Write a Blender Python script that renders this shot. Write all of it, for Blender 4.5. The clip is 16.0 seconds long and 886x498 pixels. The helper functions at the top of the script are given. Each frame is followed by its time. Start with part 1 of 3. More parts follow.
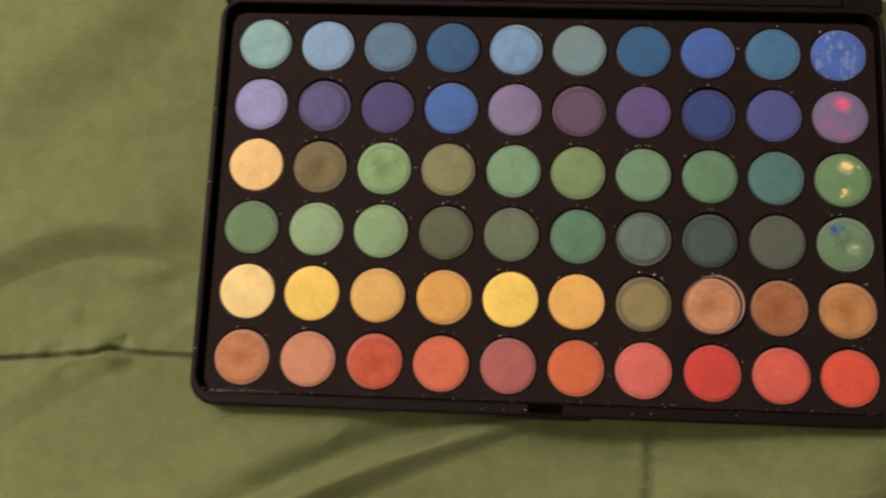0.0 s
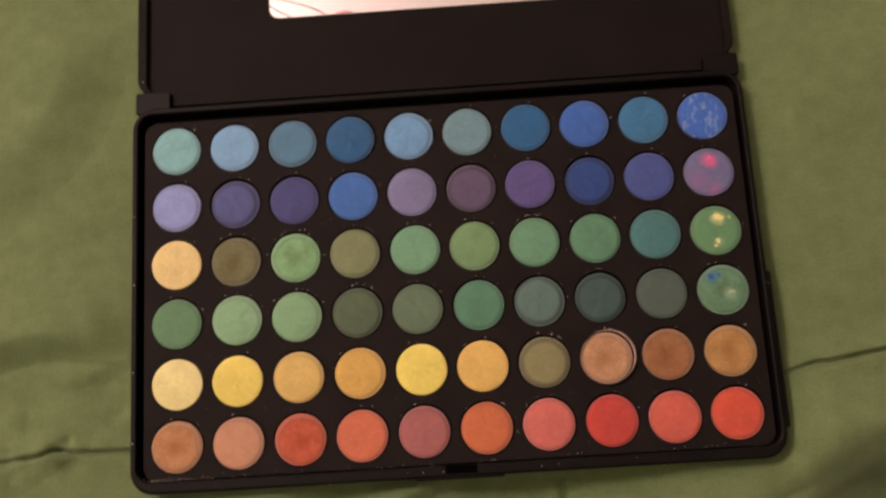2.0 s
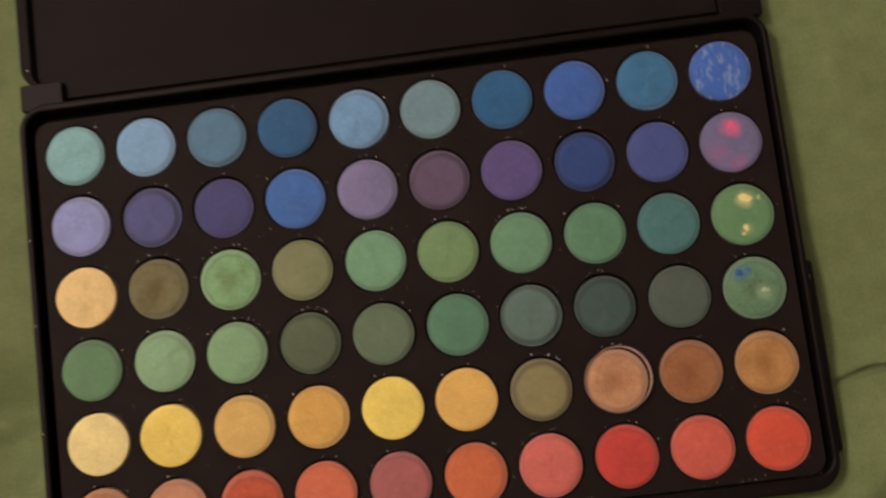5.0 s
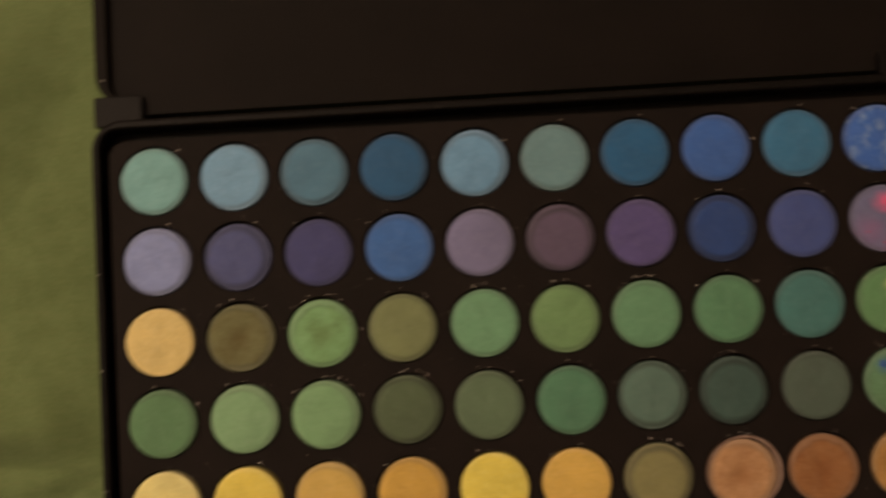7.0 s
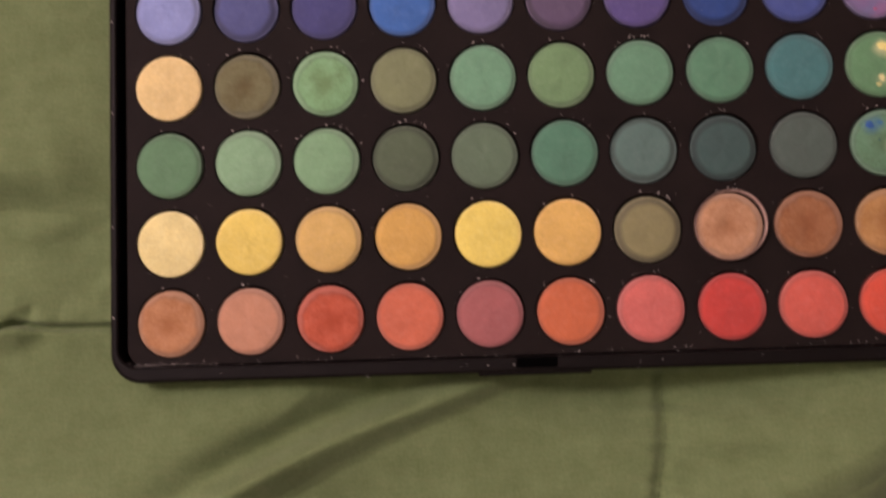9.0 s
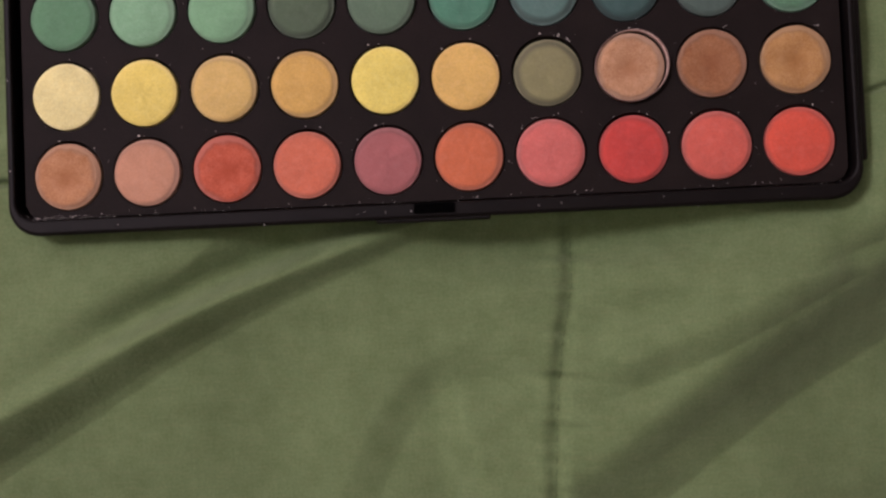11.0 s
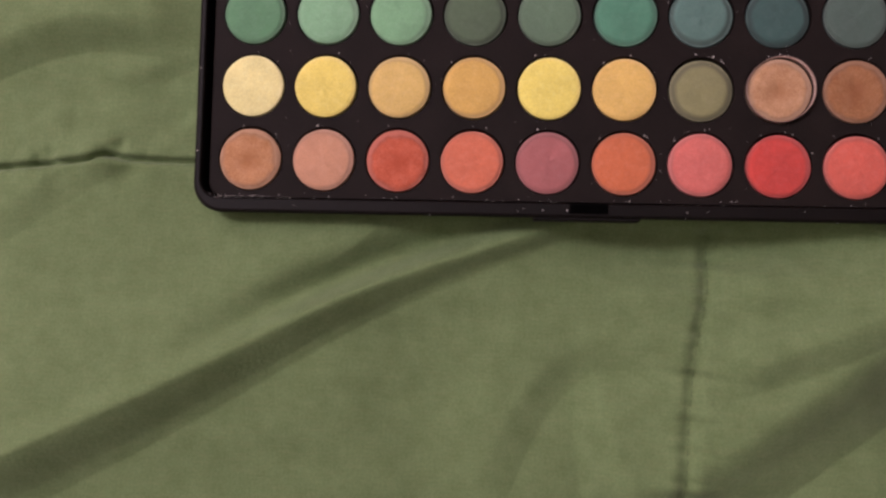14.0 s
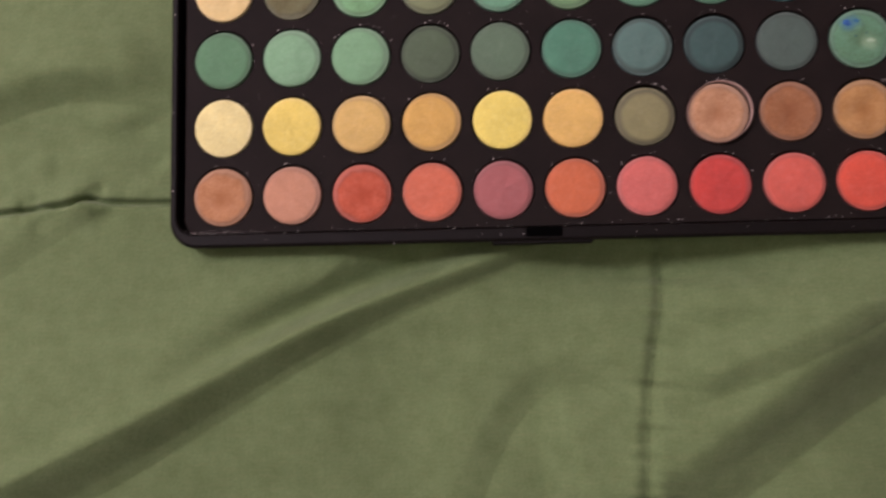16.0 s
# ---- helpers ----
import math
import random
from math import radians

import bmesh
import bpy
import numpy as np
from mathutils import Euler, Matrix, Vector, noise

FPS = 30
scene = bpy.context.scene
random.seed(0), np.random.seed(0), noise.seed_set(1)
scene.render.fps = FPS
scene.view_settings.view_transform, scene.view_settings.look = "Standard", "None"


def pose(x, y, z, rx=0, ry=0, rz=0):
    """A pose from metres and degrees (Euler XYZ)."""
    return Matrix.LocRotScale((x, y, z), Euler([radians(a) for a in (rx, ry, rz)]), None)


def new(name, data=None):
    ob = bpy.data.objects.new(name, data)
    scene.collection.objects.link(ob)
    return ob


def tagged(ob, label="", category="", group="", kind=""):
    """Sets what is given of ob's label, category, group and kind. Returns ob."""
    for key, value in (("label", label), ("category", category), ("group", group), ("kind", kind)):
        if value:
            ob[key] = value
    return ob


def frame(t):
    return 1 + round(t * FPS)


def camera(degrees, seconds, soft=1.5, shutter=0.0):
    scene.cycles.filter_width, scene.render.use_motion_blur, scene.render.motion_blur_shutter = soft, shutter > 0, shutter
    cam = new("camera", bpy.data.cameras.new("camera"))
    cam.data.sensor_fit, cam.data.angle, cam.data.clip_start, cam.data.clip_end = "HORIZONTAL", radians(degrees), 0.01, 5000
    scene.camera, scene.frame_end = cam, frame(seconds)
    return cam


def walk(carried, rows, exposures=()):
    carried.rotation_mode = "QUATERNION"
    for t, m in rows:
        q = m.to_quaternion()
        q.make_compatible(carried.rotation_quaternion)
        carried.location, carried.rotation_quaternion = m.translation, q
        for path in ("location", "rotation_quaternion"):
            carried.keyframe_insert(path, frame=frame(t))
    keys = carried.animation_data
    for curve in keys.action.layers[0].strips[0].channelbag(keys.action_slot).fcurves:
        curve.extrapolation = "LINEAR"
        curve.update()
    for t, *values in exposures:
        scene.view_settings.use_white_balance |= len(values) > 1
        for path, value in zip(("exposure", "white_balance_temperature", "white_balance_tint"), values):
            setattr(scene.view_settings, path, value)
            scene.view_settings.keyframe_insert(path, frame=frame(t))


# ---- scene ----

# ---- camera and its walk ----
cam = camera(48.6, 16.0, soft=2.4, shutter=0.5)
ROWS = [
    (0, pose(-0.0184, -0.0783, 0.3225, 10.88, 2.33, 2.20)),
    (0.2, pose(-0.0203, -0.0816, 0.3277, 11.01, 3.05, 2.25)),
    (0.5, pose(-0.0223, -0.0826, 0.3330, 11.07, 2.97, 2.00)),
    (0.8, pose(-0.0212, -0.0856, 0.3344, 11.43, 2.50, 0.90)),
    (1, pose(-0.0186, -0.0828, 0.3337, 11.21, 2.35, 0.45)),
    (1.2, pose(-0.0141, -0.0823, 0.3360, 11.60, 2.26, 0.09)),
    (1.5, pose(-0.0021, -0.0768, 0.3402, 12.04, 2.18, -0.81)),
    (1.7, pose(0.0042, -0.0703, 0.3448, 11.85, 1.96, -1.40)),
    (2, pose(0.0076, -0.0656, 0.3510, 12.10, 2.09, -3.38)),
    (2.2, pose(0.0101, -0.0592, 0.3534, 11.85, 2.00, -4.96)),
    (2.5, pose(0.0129, -0.0453, 0.3451, 10.03, 1.75, -6.14)),
    (2.7, pose(0.0088, -0.0414, 0.3426, 10.95, 1.41, -6.66)),
    (3, pose(0.0006, -0.0324, 0.3384, 11.08, 0.96, -6.18)),
    (3.2, pose(-0.0054, -0.0267, 0.3313, 10.75, 0.57, -5.69)),
    (5.3, pose(0.0309, -0.0217, 0.2751, 5.31, 2.55, -7.93)),
    (5.5, pose(0.0457, -0.0105, 0.2644, 4.38, 2.58, -9.80)),
    (5.8, pose(0.0481, -0.0009, 0.2617, 4.10, 1.66, -11.15)),
    (6, pose(0.0463, 0.0122, 0.2651, 4.03, 0.53, -11.49)),
    (6.2, pose(0.0404, 0.0186, 0.2650, 4.53, 0.68, -10.86)),
    (6.3, pose(0.0343, 0.0171, 0.2646, 4.96, 0.13, -10.33)),
    (6.5, pose(0.0309, 0.0129, 0.2630, 5.17, 0.56, -9.41)),
    (6.7, pose(0.0183, 0.0111, 0.2656, 5.09, 1.51, -6.92)),
    (7, pose(-0.0193, 0.0130, 0.2658, 3.95, 0.62, -3.40)),
    (7.2, pose(-0.0366, 0.0145, 0.2676, 3.51, 0.03, -1.68)),
    (7.5, pose(-0.0399, 0.0054, 0.2707, 5.28, 1.87, -0.40)),
    (7.8, pose(-0.0352, 0.0028, 0.2741, 4.32, 1.34, -0.96)),
    (8, pose(-0.0343, -0.0102, 0.2740, 4.96, 1.04, -1.31)),
    (8.2, pose(-0.0326, -0.0208, 0.2731, 4.68, 1.54, -1.28)),
    (8.5, pose(-0.0323, -0.0328, 0.2760, 4.09, 1.56, -1.03)),
    (8.7, pose(-0.0267, -0.0445, 0.2748, 4.53, 1.88, -1.14)),
    (9, pose(-0.0184, -0.0573, 0.2695, 4.31, 1.22, -1.76)),
    (9.2, pose(-0.0152, -0.0663, 0.2685, 4.18, 1.29, -1.82)),
    (9.5, pose(-0.0100, -0.0834, 0.2647, 4.21, 1.18, -2.53)),
    (9.7, pose(-0.0025, -0.0871, 0.2657, 3.45, 1.53, -2.63)),
    (11.8, pose(0.0148, -0.0912, 0.2620, 1.91, 2.54, -2.06)),
    (12, pose(-0.0031, -0.0950, 0.2640, 2.43, 1.89, -0.84)),
    (12.2, pose(-0.0146, -0.0963, 0.2658, 2.44, 1.90, -0.41)),
    (12.5, pose(-0.0240, -0.0980, 0.2703, 3.37, 2.69, 0.85)),
    (12.7, pose(-0.0272, -0.0993, 0.2715, 3.55, 3.30, 1.40)),
    (13, pose(-0.0336, -0.1005, 0.2742, 3.68, 3.57, 1.84)),
    (13.2, pose(-0.0375, -0.1010, 0.2755, 3.84, 3.13, 2.07)),
    (13.5, pose(-0.0349, -0.1006, 0.2774, 4.05, 3.62, 2.23)),
    (13.8, pose(-0.0263, -0.0999, 0.2837, 4.18, 3.46, 1.74)),
    (14, pose(-0.0226, -0.0991, 0.2851, 3.75, 3.59, 1.41)),
    (14.5, pose(-0.0211, -0.1019, 0.2871, 4.61, 3.38, 1.28)),
    (14.8, pose(-0.0175, -0.0999, 0.2914, 4.88, 3.89, 1.21)),
    (15, pose(-0.0149, -0.0985, 0.2986, 5.48, 4.02, 1.24)),
    (15.2, pose(-0.0154, -0.1016, 0.3005, 6.02, 4.12, 0.76)),
    (15.5, pose(-0.0183, -0.1038, 0.2998, 6.05, 3.75, 0.66)),
    (15.8, pose(-0.0151, -0.1046, 0.2992, 5.66, 4.14, -0.19)),
    (16, pose(-0.0111, -0.1024, 0.2999, 5.53, 3.71, -0.96)),
]
EXPOSURES = [(0, -0.15, 6650, 15), (1.5, -0.18, 6650, 16), (2.0, -0.3, 6580, 13), (3.0, -0.67, 6430, 2), (5.5, -0.42, 6600, 17), (6.0, -0.70, 7700, 24), (6.5, -0.95, 7900, 9),
             (7.0, -0.86, 8000, 0), (7.2, -0.68, 7800, 2), (7.5, -0.62, 7400, 6), (8.0, -0.36, 6850, 18), (9.0, -0.24, 6050, 22), (9.5, -0.3, 5350, 16), (12.0, -0.25, 5330, 14), (14.5, -0.12, 5420, 16), (16, -0.14, 5420, 16)]
walk(cam, ROWS, EXPOSURES)

# ---- light: one warm room lamp high up to one side, the rest is bounce from the walls ----
world = bpy.data.worlds.new("world")
scene.world = world
world.use_nodes = True
world.node_tree.nodes["Background"].inputs["Color"].default_value = (1.0, 0.85, 0.7, 1)
world.node_tree.nodes["Background"].inputs["Strength"].default_value = 0.02

lamp_data = bpy.data.lights.new("room_lamp", "POINT")
lamp_data.shadow_soft_size = 0.17
lamp_data.energy = 92.0
lamp_data.color = (1.0, 0.775, 0.69)
room_lamp = new("room_lamp", lamp_data)
room_lamp.location = (-0.98, 0.47, 1.45)


# ---- materials ----
def lin(r, g, b):
    """Linear colour from 0-255 display values."""
    return tuple((v / 255 / 12.92) if v / 255 <= 0.04045 else ((v / 255 + 0.055) / 1.055) ** 2.4 for v in (r, g, b))


LIGHT_TINT = (1.19, 0.94, 0.81)


def surface(r, g, b):
    """Base colour of a thing that shows as that display colour under the room's warm light."""
    grey = 0.3 * r + 0.6 * g + 0.1 * b
    r, g, b = (v * 0.93 + grey * 0.07 for v in (r, g, b))
    return tuple(min(0.92, 1.15 * v / k) for v, k in zip(lin(r, g, b), LIGHT_TINT))


def material(name, colour, rough=0.6, spec=0.4, metal=0.0, second=None, coarse=60.0, fine=900.0, mix=0.25, bump=0.0,
             bump_scale=1500.0, sheen=0.0):
    """A principled material with mottling at two scales and a fine relief."""
    m = bpy.data.materials.new(name)
    m.use_nodes = True
    nt = m.node_tree
    p = nt.nodes["Principled BSDF"]
    p.inputs["Roughness"].default_value = rough
    p.inputs["Specular IOR Level"].default_value = spec
    p.inputs["Metallic"].default_value = metal
    p.inputs["Sheen Weight"].default_value = sheen
    tex = nt.nodes.new("ShaderNodeTexCoord")
    a = nt.nodes.new("ShaderNodeTexNoise")
    a.inputs["Scale"].default_value, a.inputs["Detail"].default_value = coarse, 4
    b = nt.nodes.new("ShaderNodeTexNoise")
    b.inputs["Scale"].default_value, b.inputs["Detail"].default_value = fine, 3
    add = nt.nodes.new("ShaderNodeMath")
    add.operation = "ADD"
    ramp = nt.nodes.new("ShaderNodeMapRange")
    ramp.inputs["From Min"].default_value, ramp.inputs["From Max"].default_value = 0.7, 1.3
    ramp.inputs["To Max"].default_value = 1.0
    mixer = nt.nodes.new("ShaderNodeMix")
    mixer.data_type = "RGBA"
    other = second or tuple(v * (1 - mix) for v in colour)
    mixer.inputs["A"].default_value = (*other, 1)
    mixer.inputs["B"].default_value = (*tuple(min(0.9, v * (1 + (0 if second else mix * 0.6))) for v in colour), 1)
    for t in (a, b):
        nt.links.new(tex.outputs["Object"], t.inputs["Vector"])
    nt.links.new(a.outputs["Fac"], add.inputs[0])
    nt.links.new(b.outputs["Fac"], add.inputs[1])
    nt.links.new(add.outputs[0], ramp.inputs["Value"])
    nt.links.new(ramp.outputs["Result"], mixer.inputs["Factor"])
    nt.links.new(mixer.outputs["Result"], p.inputs["Base Color"])
    if bump:
        c = nt.nodes.new("ShaderNodeTexNoise")
        c.inputs["Scale"].default_value, c.inputs["Detail"].default_value = bump_scale, 3
        nt.links.new(tex.outputs["Object"], c.inputs["Vector"])
        bn = nt.nodes.new("ShaderNodeBump")
        bn.inputs["Strength"].default_value, bn.inputs["Distance"].default_value = bump, 0.0003
        nt.links.new(c.outputs["Fac"], bn.inputs["Height"])
        nt.links.new(bn.outputs["Normal"], p.inputs["Normal"])
    return m


def cloth_material():
    m = material("green_cotton", (0.156, 0.214, 0.092), rough=0.85, spec=0.15, second=(0.112, 0.158, 0.062), coarse=150, fine=1300, sheen=0.15)
    nt = m.node_tree
    p = nt.nodes["Principled BSDF"]
    tex = nt.nodes["Texture Coordinate"]
    grain = nt.nodes.new("ShaderNodeTexNoise")
    grain.inputs["Scale"].default_value, grain.inputs["Detail"].default_value, grain.inputs["Roughness"].default_value = 700, 5, 0.65
    nt.links.new(tex.outputs["Object"], grain.inputs["Vector"])
    bn = nt.nodes.new("ShaderNodeBump")
    bn.inputs["Strength"].default_value, bn.inputs["Distance"].default_value = 0.6, 0.0004
    nt.links.new(grain.outputs["Fac"], bn.inputs["Height"])
    nt.links.new(bn.outputs["Normal"], p.inputs["Normal"])
    # slubs in the two thread directions, each a little paler and greyer than the dye
    for k, scale in enumerate(((170, 1500, 170), (1500, 170, 170))):
        stretch = nt.nodes.new("ShaderNodeMapping")
        stretch.inputs["Scale"].default_value = scale
        slub = nt.nodes.new("ShaderNodeTexNoise")
        slub.inputs["Scale"].default_value, slub.inputs["Detail"].default_value = 1.0, 4
        span = nt.nodes.new("ShaderNodeMapRange")
        span.inputs["From Min"].default_value, span.inputs["From Max"].default_value = 0.46, 0.72
        span.inputs["To Max"].default_value = 0.22
        mx = nt.nodes.new("ShaderNodeMix")
        mx.data_type = "RGBA"
        mx.inputs["B"].default_value = ((0.205, 0.220, 0.105, 1), (0.095, 0.150, 0.062, 1))[k]
        old = p.inputs["Base Color"].links[0].from_socket
        nt.links.new(tex.outputs["Object"], stretch.inputs["Vector"])
        nt.links.new(stretch.outputs["Vector"], slub.inputs["Vector"])
        nt.links.new(slub.outputs["Fac"], span.inputs["Value"])
        nt.links.new(span.outputs["Result"], mx.inputs["Factor"])
        nt.links.new(old, mx.inputs["A"])
        nt.links.new(mx.outputs["Result"], p.inputs["Base Color"])
    return m


COTTON = cloth_material()
# darker than the cotton, so the stitches also paint shade into the seam grooves
THREAD = material("shade_green_thread", (0.105, 0.14, 0.062), rough=0.8, spec=0.2, mix=0.2, coarse=300, fine=2000)
PLASTIC = material("black_plastic", (0.0054, 0.0041, 0.0038), rough=0.5, spec=0.12, mix=0.25, coarse=90, fine=1500, bump=0.25, bump_scale=3000)
INSERT = material("black_flocked_plastic", (0.0078, 0.0058, 0.0052), rough=0.65, spec=0.10, second=(0.0145, 0.0102, 0.0090), coarse=70, fine=1800, bump=0.4, bump_scale=2500)
LID_FLOOR = material("black_matte_plastic", (0.0088, 0.0066, 0.0058), rough=0.6, spec=0.09, mix=0.3, coarse=50, fine=2200, bump=0.3, bump_scale=4000)
SLOT_SHADE = material("slot_shade_black", (0.0008, 0.0008, 0.0008), rough=0.9, spec=0.02)
WALL = material("cream_wallpaper", (0.89, 0.79, 0.80), rough=0.8, spec=0.2, mix=0.04, coarse=3, fine=60)
PAINT = material("beige_paint", (0.53, 0.515, 0.46), rough=0.8, spec=0.2, mix=0.05, coarse=2, fine=40)
FLOORWOOD = material("brown_floor", (0.22, 0.14, 0.08), rough=0.5, mix=0.3, coarse=4, fine=60)
MATTRESS = material("white_ticking", (0.7, 0.68, 0.62), rough=0.9, mix=0.06, coarse=5, fine=300)
PINK_PRINT = material("pink_print", (0.55, 0.20, 0.22), rough=0.8, second=(0.70, 0.36, 0.36), coarse=30, fine=120)
RED_PRINT = material("orange_print", (0.62, 0.22, 0.10), rough=0.8, second=(0.72, 0.36, 0.22), coarse=40, fine=120)
OLIVE_PRINT = material("olive_print", (0.34, 0.30, 0.13), rough=0.8, second=(0.50, 0.45, 0.24), coarse=40, fine=120)
LINE_PRINT = material("grey_line_print", (0.22, 0.16, 0.15), rough=0.8, mix=0.2)
CRUMB = material("powder_crumb", (0.86, 0.83, 0.78), rough=0.9, second=(0.50, 0.44, 0.38), coarse=200, fine=900)
RIMDUST = material("pale_broken_rim", (0.42, 0.30, 0.25), rough=0.6, second=(0.25, 0.15, 0.12), coarse=300, fine=900)
MIRROR = bpy.data.materials.new("mirror_glass")
MIRROR.use_nodes = True
_p = MIRROR.node_tree.nodes["Principled BSDF"]
_p.inputs["Base Color"].default_value = (0.93, 0.93, 0.92, 1)
_p.inputs["Metallic"].default_value, _p.inputs["Roughness"].default_value = 1.0, 0.015


# ---- mesh helpers ----
def mesh_object(name, bm, mat, smooth=False):
    bmesh.ops.recalc_face_normals(bm, faces=bm.faces)
    me = bpy.data.meshes.new(name)
    bm.to_mesh(me)
    bm.free()
    me.materials.append(mat)
    if smooth:
        for f in me.polygons:
            f.use_smooth = True
    return new(name, me)


def part(name, bm, mat, parent, label="", smooth=False):
    ob = mesh_object(name, bm, mat, smooth)
    ob.parent = parent
    if label:
        tagged(ob, label)
    return ob


def rrect(x0, x1, y0, y1, r, n=7):
    """Corner points of a rounded rectangle, anticlockwise."""
    pts = []
    for cx, cy, a0 in ((x1 - r, y1 - r, 0), (x0 + r, y1 - r, 90), (x0 + r, y0 + r, 180), (x1 - r, y0 + r, 270)):
        for i in range(n):
            a = radians(a0 + 90 * i / (n - 1))
            pts.append((cx + r * math.cos(a), cy + r * math.sin(a)))
    return pts


def loft(loops, close_start=True, close_end=True):
    """A skin over loops of (x, y, z) with equal counts."""
    bm = bmesh.new()
    rings = [[bm.verts.new(p) for p in loop] for loop in loops]
    n = len(rings[0])
    for a, b in zip(rings, rings[1:]):
        for i in range(n):
            bm.faces.new((a[i], a[(i + 1) % n], b[(i + 1) % n], b[i]))
    if close_start:
        bm.faces.new(rings[0][::-1])
    if close_end:
        bm.faces.new(rings[-1])
    return bm


def at_z(pts, z):
    return [(x, y, z) for x, y in pts]


def slab(x0, x1, y0, y1, z0, z1, r=0.001, bevel=0.0004):
    """A bevelled block with rounded corners."""
    return loft([at_z(rrect(x0 + bevel, x1 - bevel, y0 + bevel, y1 - bevel, r, 4), z0),
                 at_z(rrect(x0, x1, y0, y1, r, 4), z0 + bevel),
                 at_z(rrect(x0, x1, y0, y1, r, 4), z1 - bevel),
                 at_z(rrect(x0 + bevel, x1 - bevel, y0 + bevel, y1 - bevel, r, 4), z1)])


def block(x0, x1, y0, y1, z0, z1):
    bm = bmesh.new()
    bmesh.ops.create_cube(bm, size=1, matrix=Matrix.LocRotScale(
        ((x0 + x1) / 2, (y0 + y1) / 2, (z0 + z1) / 2), None, (x1 - x0, y1 - y0, z1 - z0)))
    return bm


# ---- the room round the bed ----
def structure(name, bm, mat, label, category):
    return tagged(mesh_object(name, bm, mat), label, category, kind="structure")


XW, XE, YS, YN, ZF, ZC = -2.1, 1.9, -2.3, 0.9, -0.55, 2.45
structure("floor", block(XW, XE, YS, YN, ZF - 0.1, ZF), FLOORWOOD, "plain brown floor under the bed", "floor")
structure("ceiling", block(XW, XE, YS, YN, ZC, ZC + 0.1), PAINT, "plain beige painted ceiling", "ceiling")
wall_north = structure("wall_north", block(XW - 0.1, XE + 0.1, YN, YN + 0.1, ZF - 0.1, ZC + 0.1), WALL,
                       "cream wall with a printed pattern of flowers and dots", "wall")
structure("wall_south", block(XW - 0.1, XE + 0.1, YS - 0.1, YS, ZF - 0.1, ZC + 0.1), PAINT, "plain beige painted wall", "wall")
structure("wall_west", block(XW - 0.1, XW, YS, YN, ZF - 0.1, ZC + 0.1), PAINT, "plain beige painted wall", "wall")
structure("wall_east", block(XE, XE + 0.1, YS, YN, ZF - 0.1, ZC + 0.1), PAINT, "plain beige painted wall", "wall")


# ---- bed: a plain mattress, and the green comforter on it ----
X0, X1, Y0, Y1 = -0.75, 0.75, -1.2, 0.7
mattress = mesh_object("mattress", slab(X0 + 0.02, X1 - 0.02, Y0 + 0.02, Y1 - 0.02, ZF, -0.05, 0.06, 0.03), MATTRESS, False)
tagged(mattress, "white mattress hidden under the green comforter", "mattress")


def along(X, Y, pts):
    """Signed distance to a polyline (positive on its right-hand side) and the share of its length at the nearest point."""
    pts = np.array(pts, float)
    for _ in range(2):  # rounds the corners of the line
        a, b = pts[:-1], pts[1:]
        cut = np.stack([0.75 * a + 0.25 * b, 0.25 * a + 0.75 * b], 1).reshape(-1, 2)
        pts = np.concatenate([pts[:1], cut[1:-1], pts[-1:]])
    seg = np.linalg.norm(np.diff(pts, axis=0), axis=1)
    run = np.concatenate([[0], np.cumsum(seg)])
    best = np.full(X.shape, 1e9)
    sign = np.zeros(X.shape)
    share = np.zeros(X.shape)
    for i, (a, b) in enumerate(zip(pts, pts[1:])):
        d = b - a
        t = np.clip(((X - a[0]) * d[0] + (Y - a[1]) * d[1]) / (d @ d), 0, 1)
        px, py = X - a[0] - t * d[0], Y - a[1] - t * d[1]
        dist = np.hypot(px, py)
        near = dist < best
        best = np.where(near, dist, best)
        sign = np.where(near, np.sign(px * d[1] - py * d[0]), sign)
        share = np.where(near, (run[i] + t * seg[i]) / run[-1], share)
    return best * np.where(sign == 0, 1, sign), share


def smooth(e0, e1, v):
    t = np.clip((v - e0) / (e1 - e0), 0, 1)
    return t * t * (3 - 2 * t)


def fold(X, Y, pts, height, left, right, fade=0.15, taper=0.0, crest=0.0012):
    """A fold along a line: it rises over the width left and falls over the width right."""
    d, s = along(X, Y, pts)
    soft = np.sqrt(d * d + crest ** 2) - crest
    right = right * (1 + taper * (0.5 - s))
    height = height * (1 + taper * (0.5 - s))
    shape = np.where(d < 0, np.exp(-(d / left) ** 2), 1 - smooth(0, 1, np.clip(soft / (right * 1.6), 0, 1)) * 0.25 - 0.75 * np.clip(soft / (right * 1.6), 0, 1))
    return height * shape * smooth(0, fade, s) * smooth(0, fade, 1 - s) if fade else height * shape


def crease(X, Y, pts, depth, width, pucker, seed, reach=0.007):
    """A stitched seam: a narrow groove, with small puckers across it."""
    d, s = along(X, Y, pts)
    rng = np.random.RandomState(seed)
    length = np.sum(np.linalg.norm(np.diff(np.array(pts), axis=0), axis=1))
    wave = sum(np.sin(2 * np.pi * (s * length / w + rng.rand())) * k for w, k in ((0.0043, 0.5), (0.0071, 0.7), (0.013, 0.6)))
    ends = smooth(0, 0.02, s) * smooth(0, 0.02, 1 - s)
    return ends * (-depth * (0.9 + 0.1 * wave) * np.exp(-(d / width) ** 2) + pucker * wave * np.exp(-np.abs(d) / reach)
                   + 0.0012 * np.exp(-(d / 0.006) ** 2))


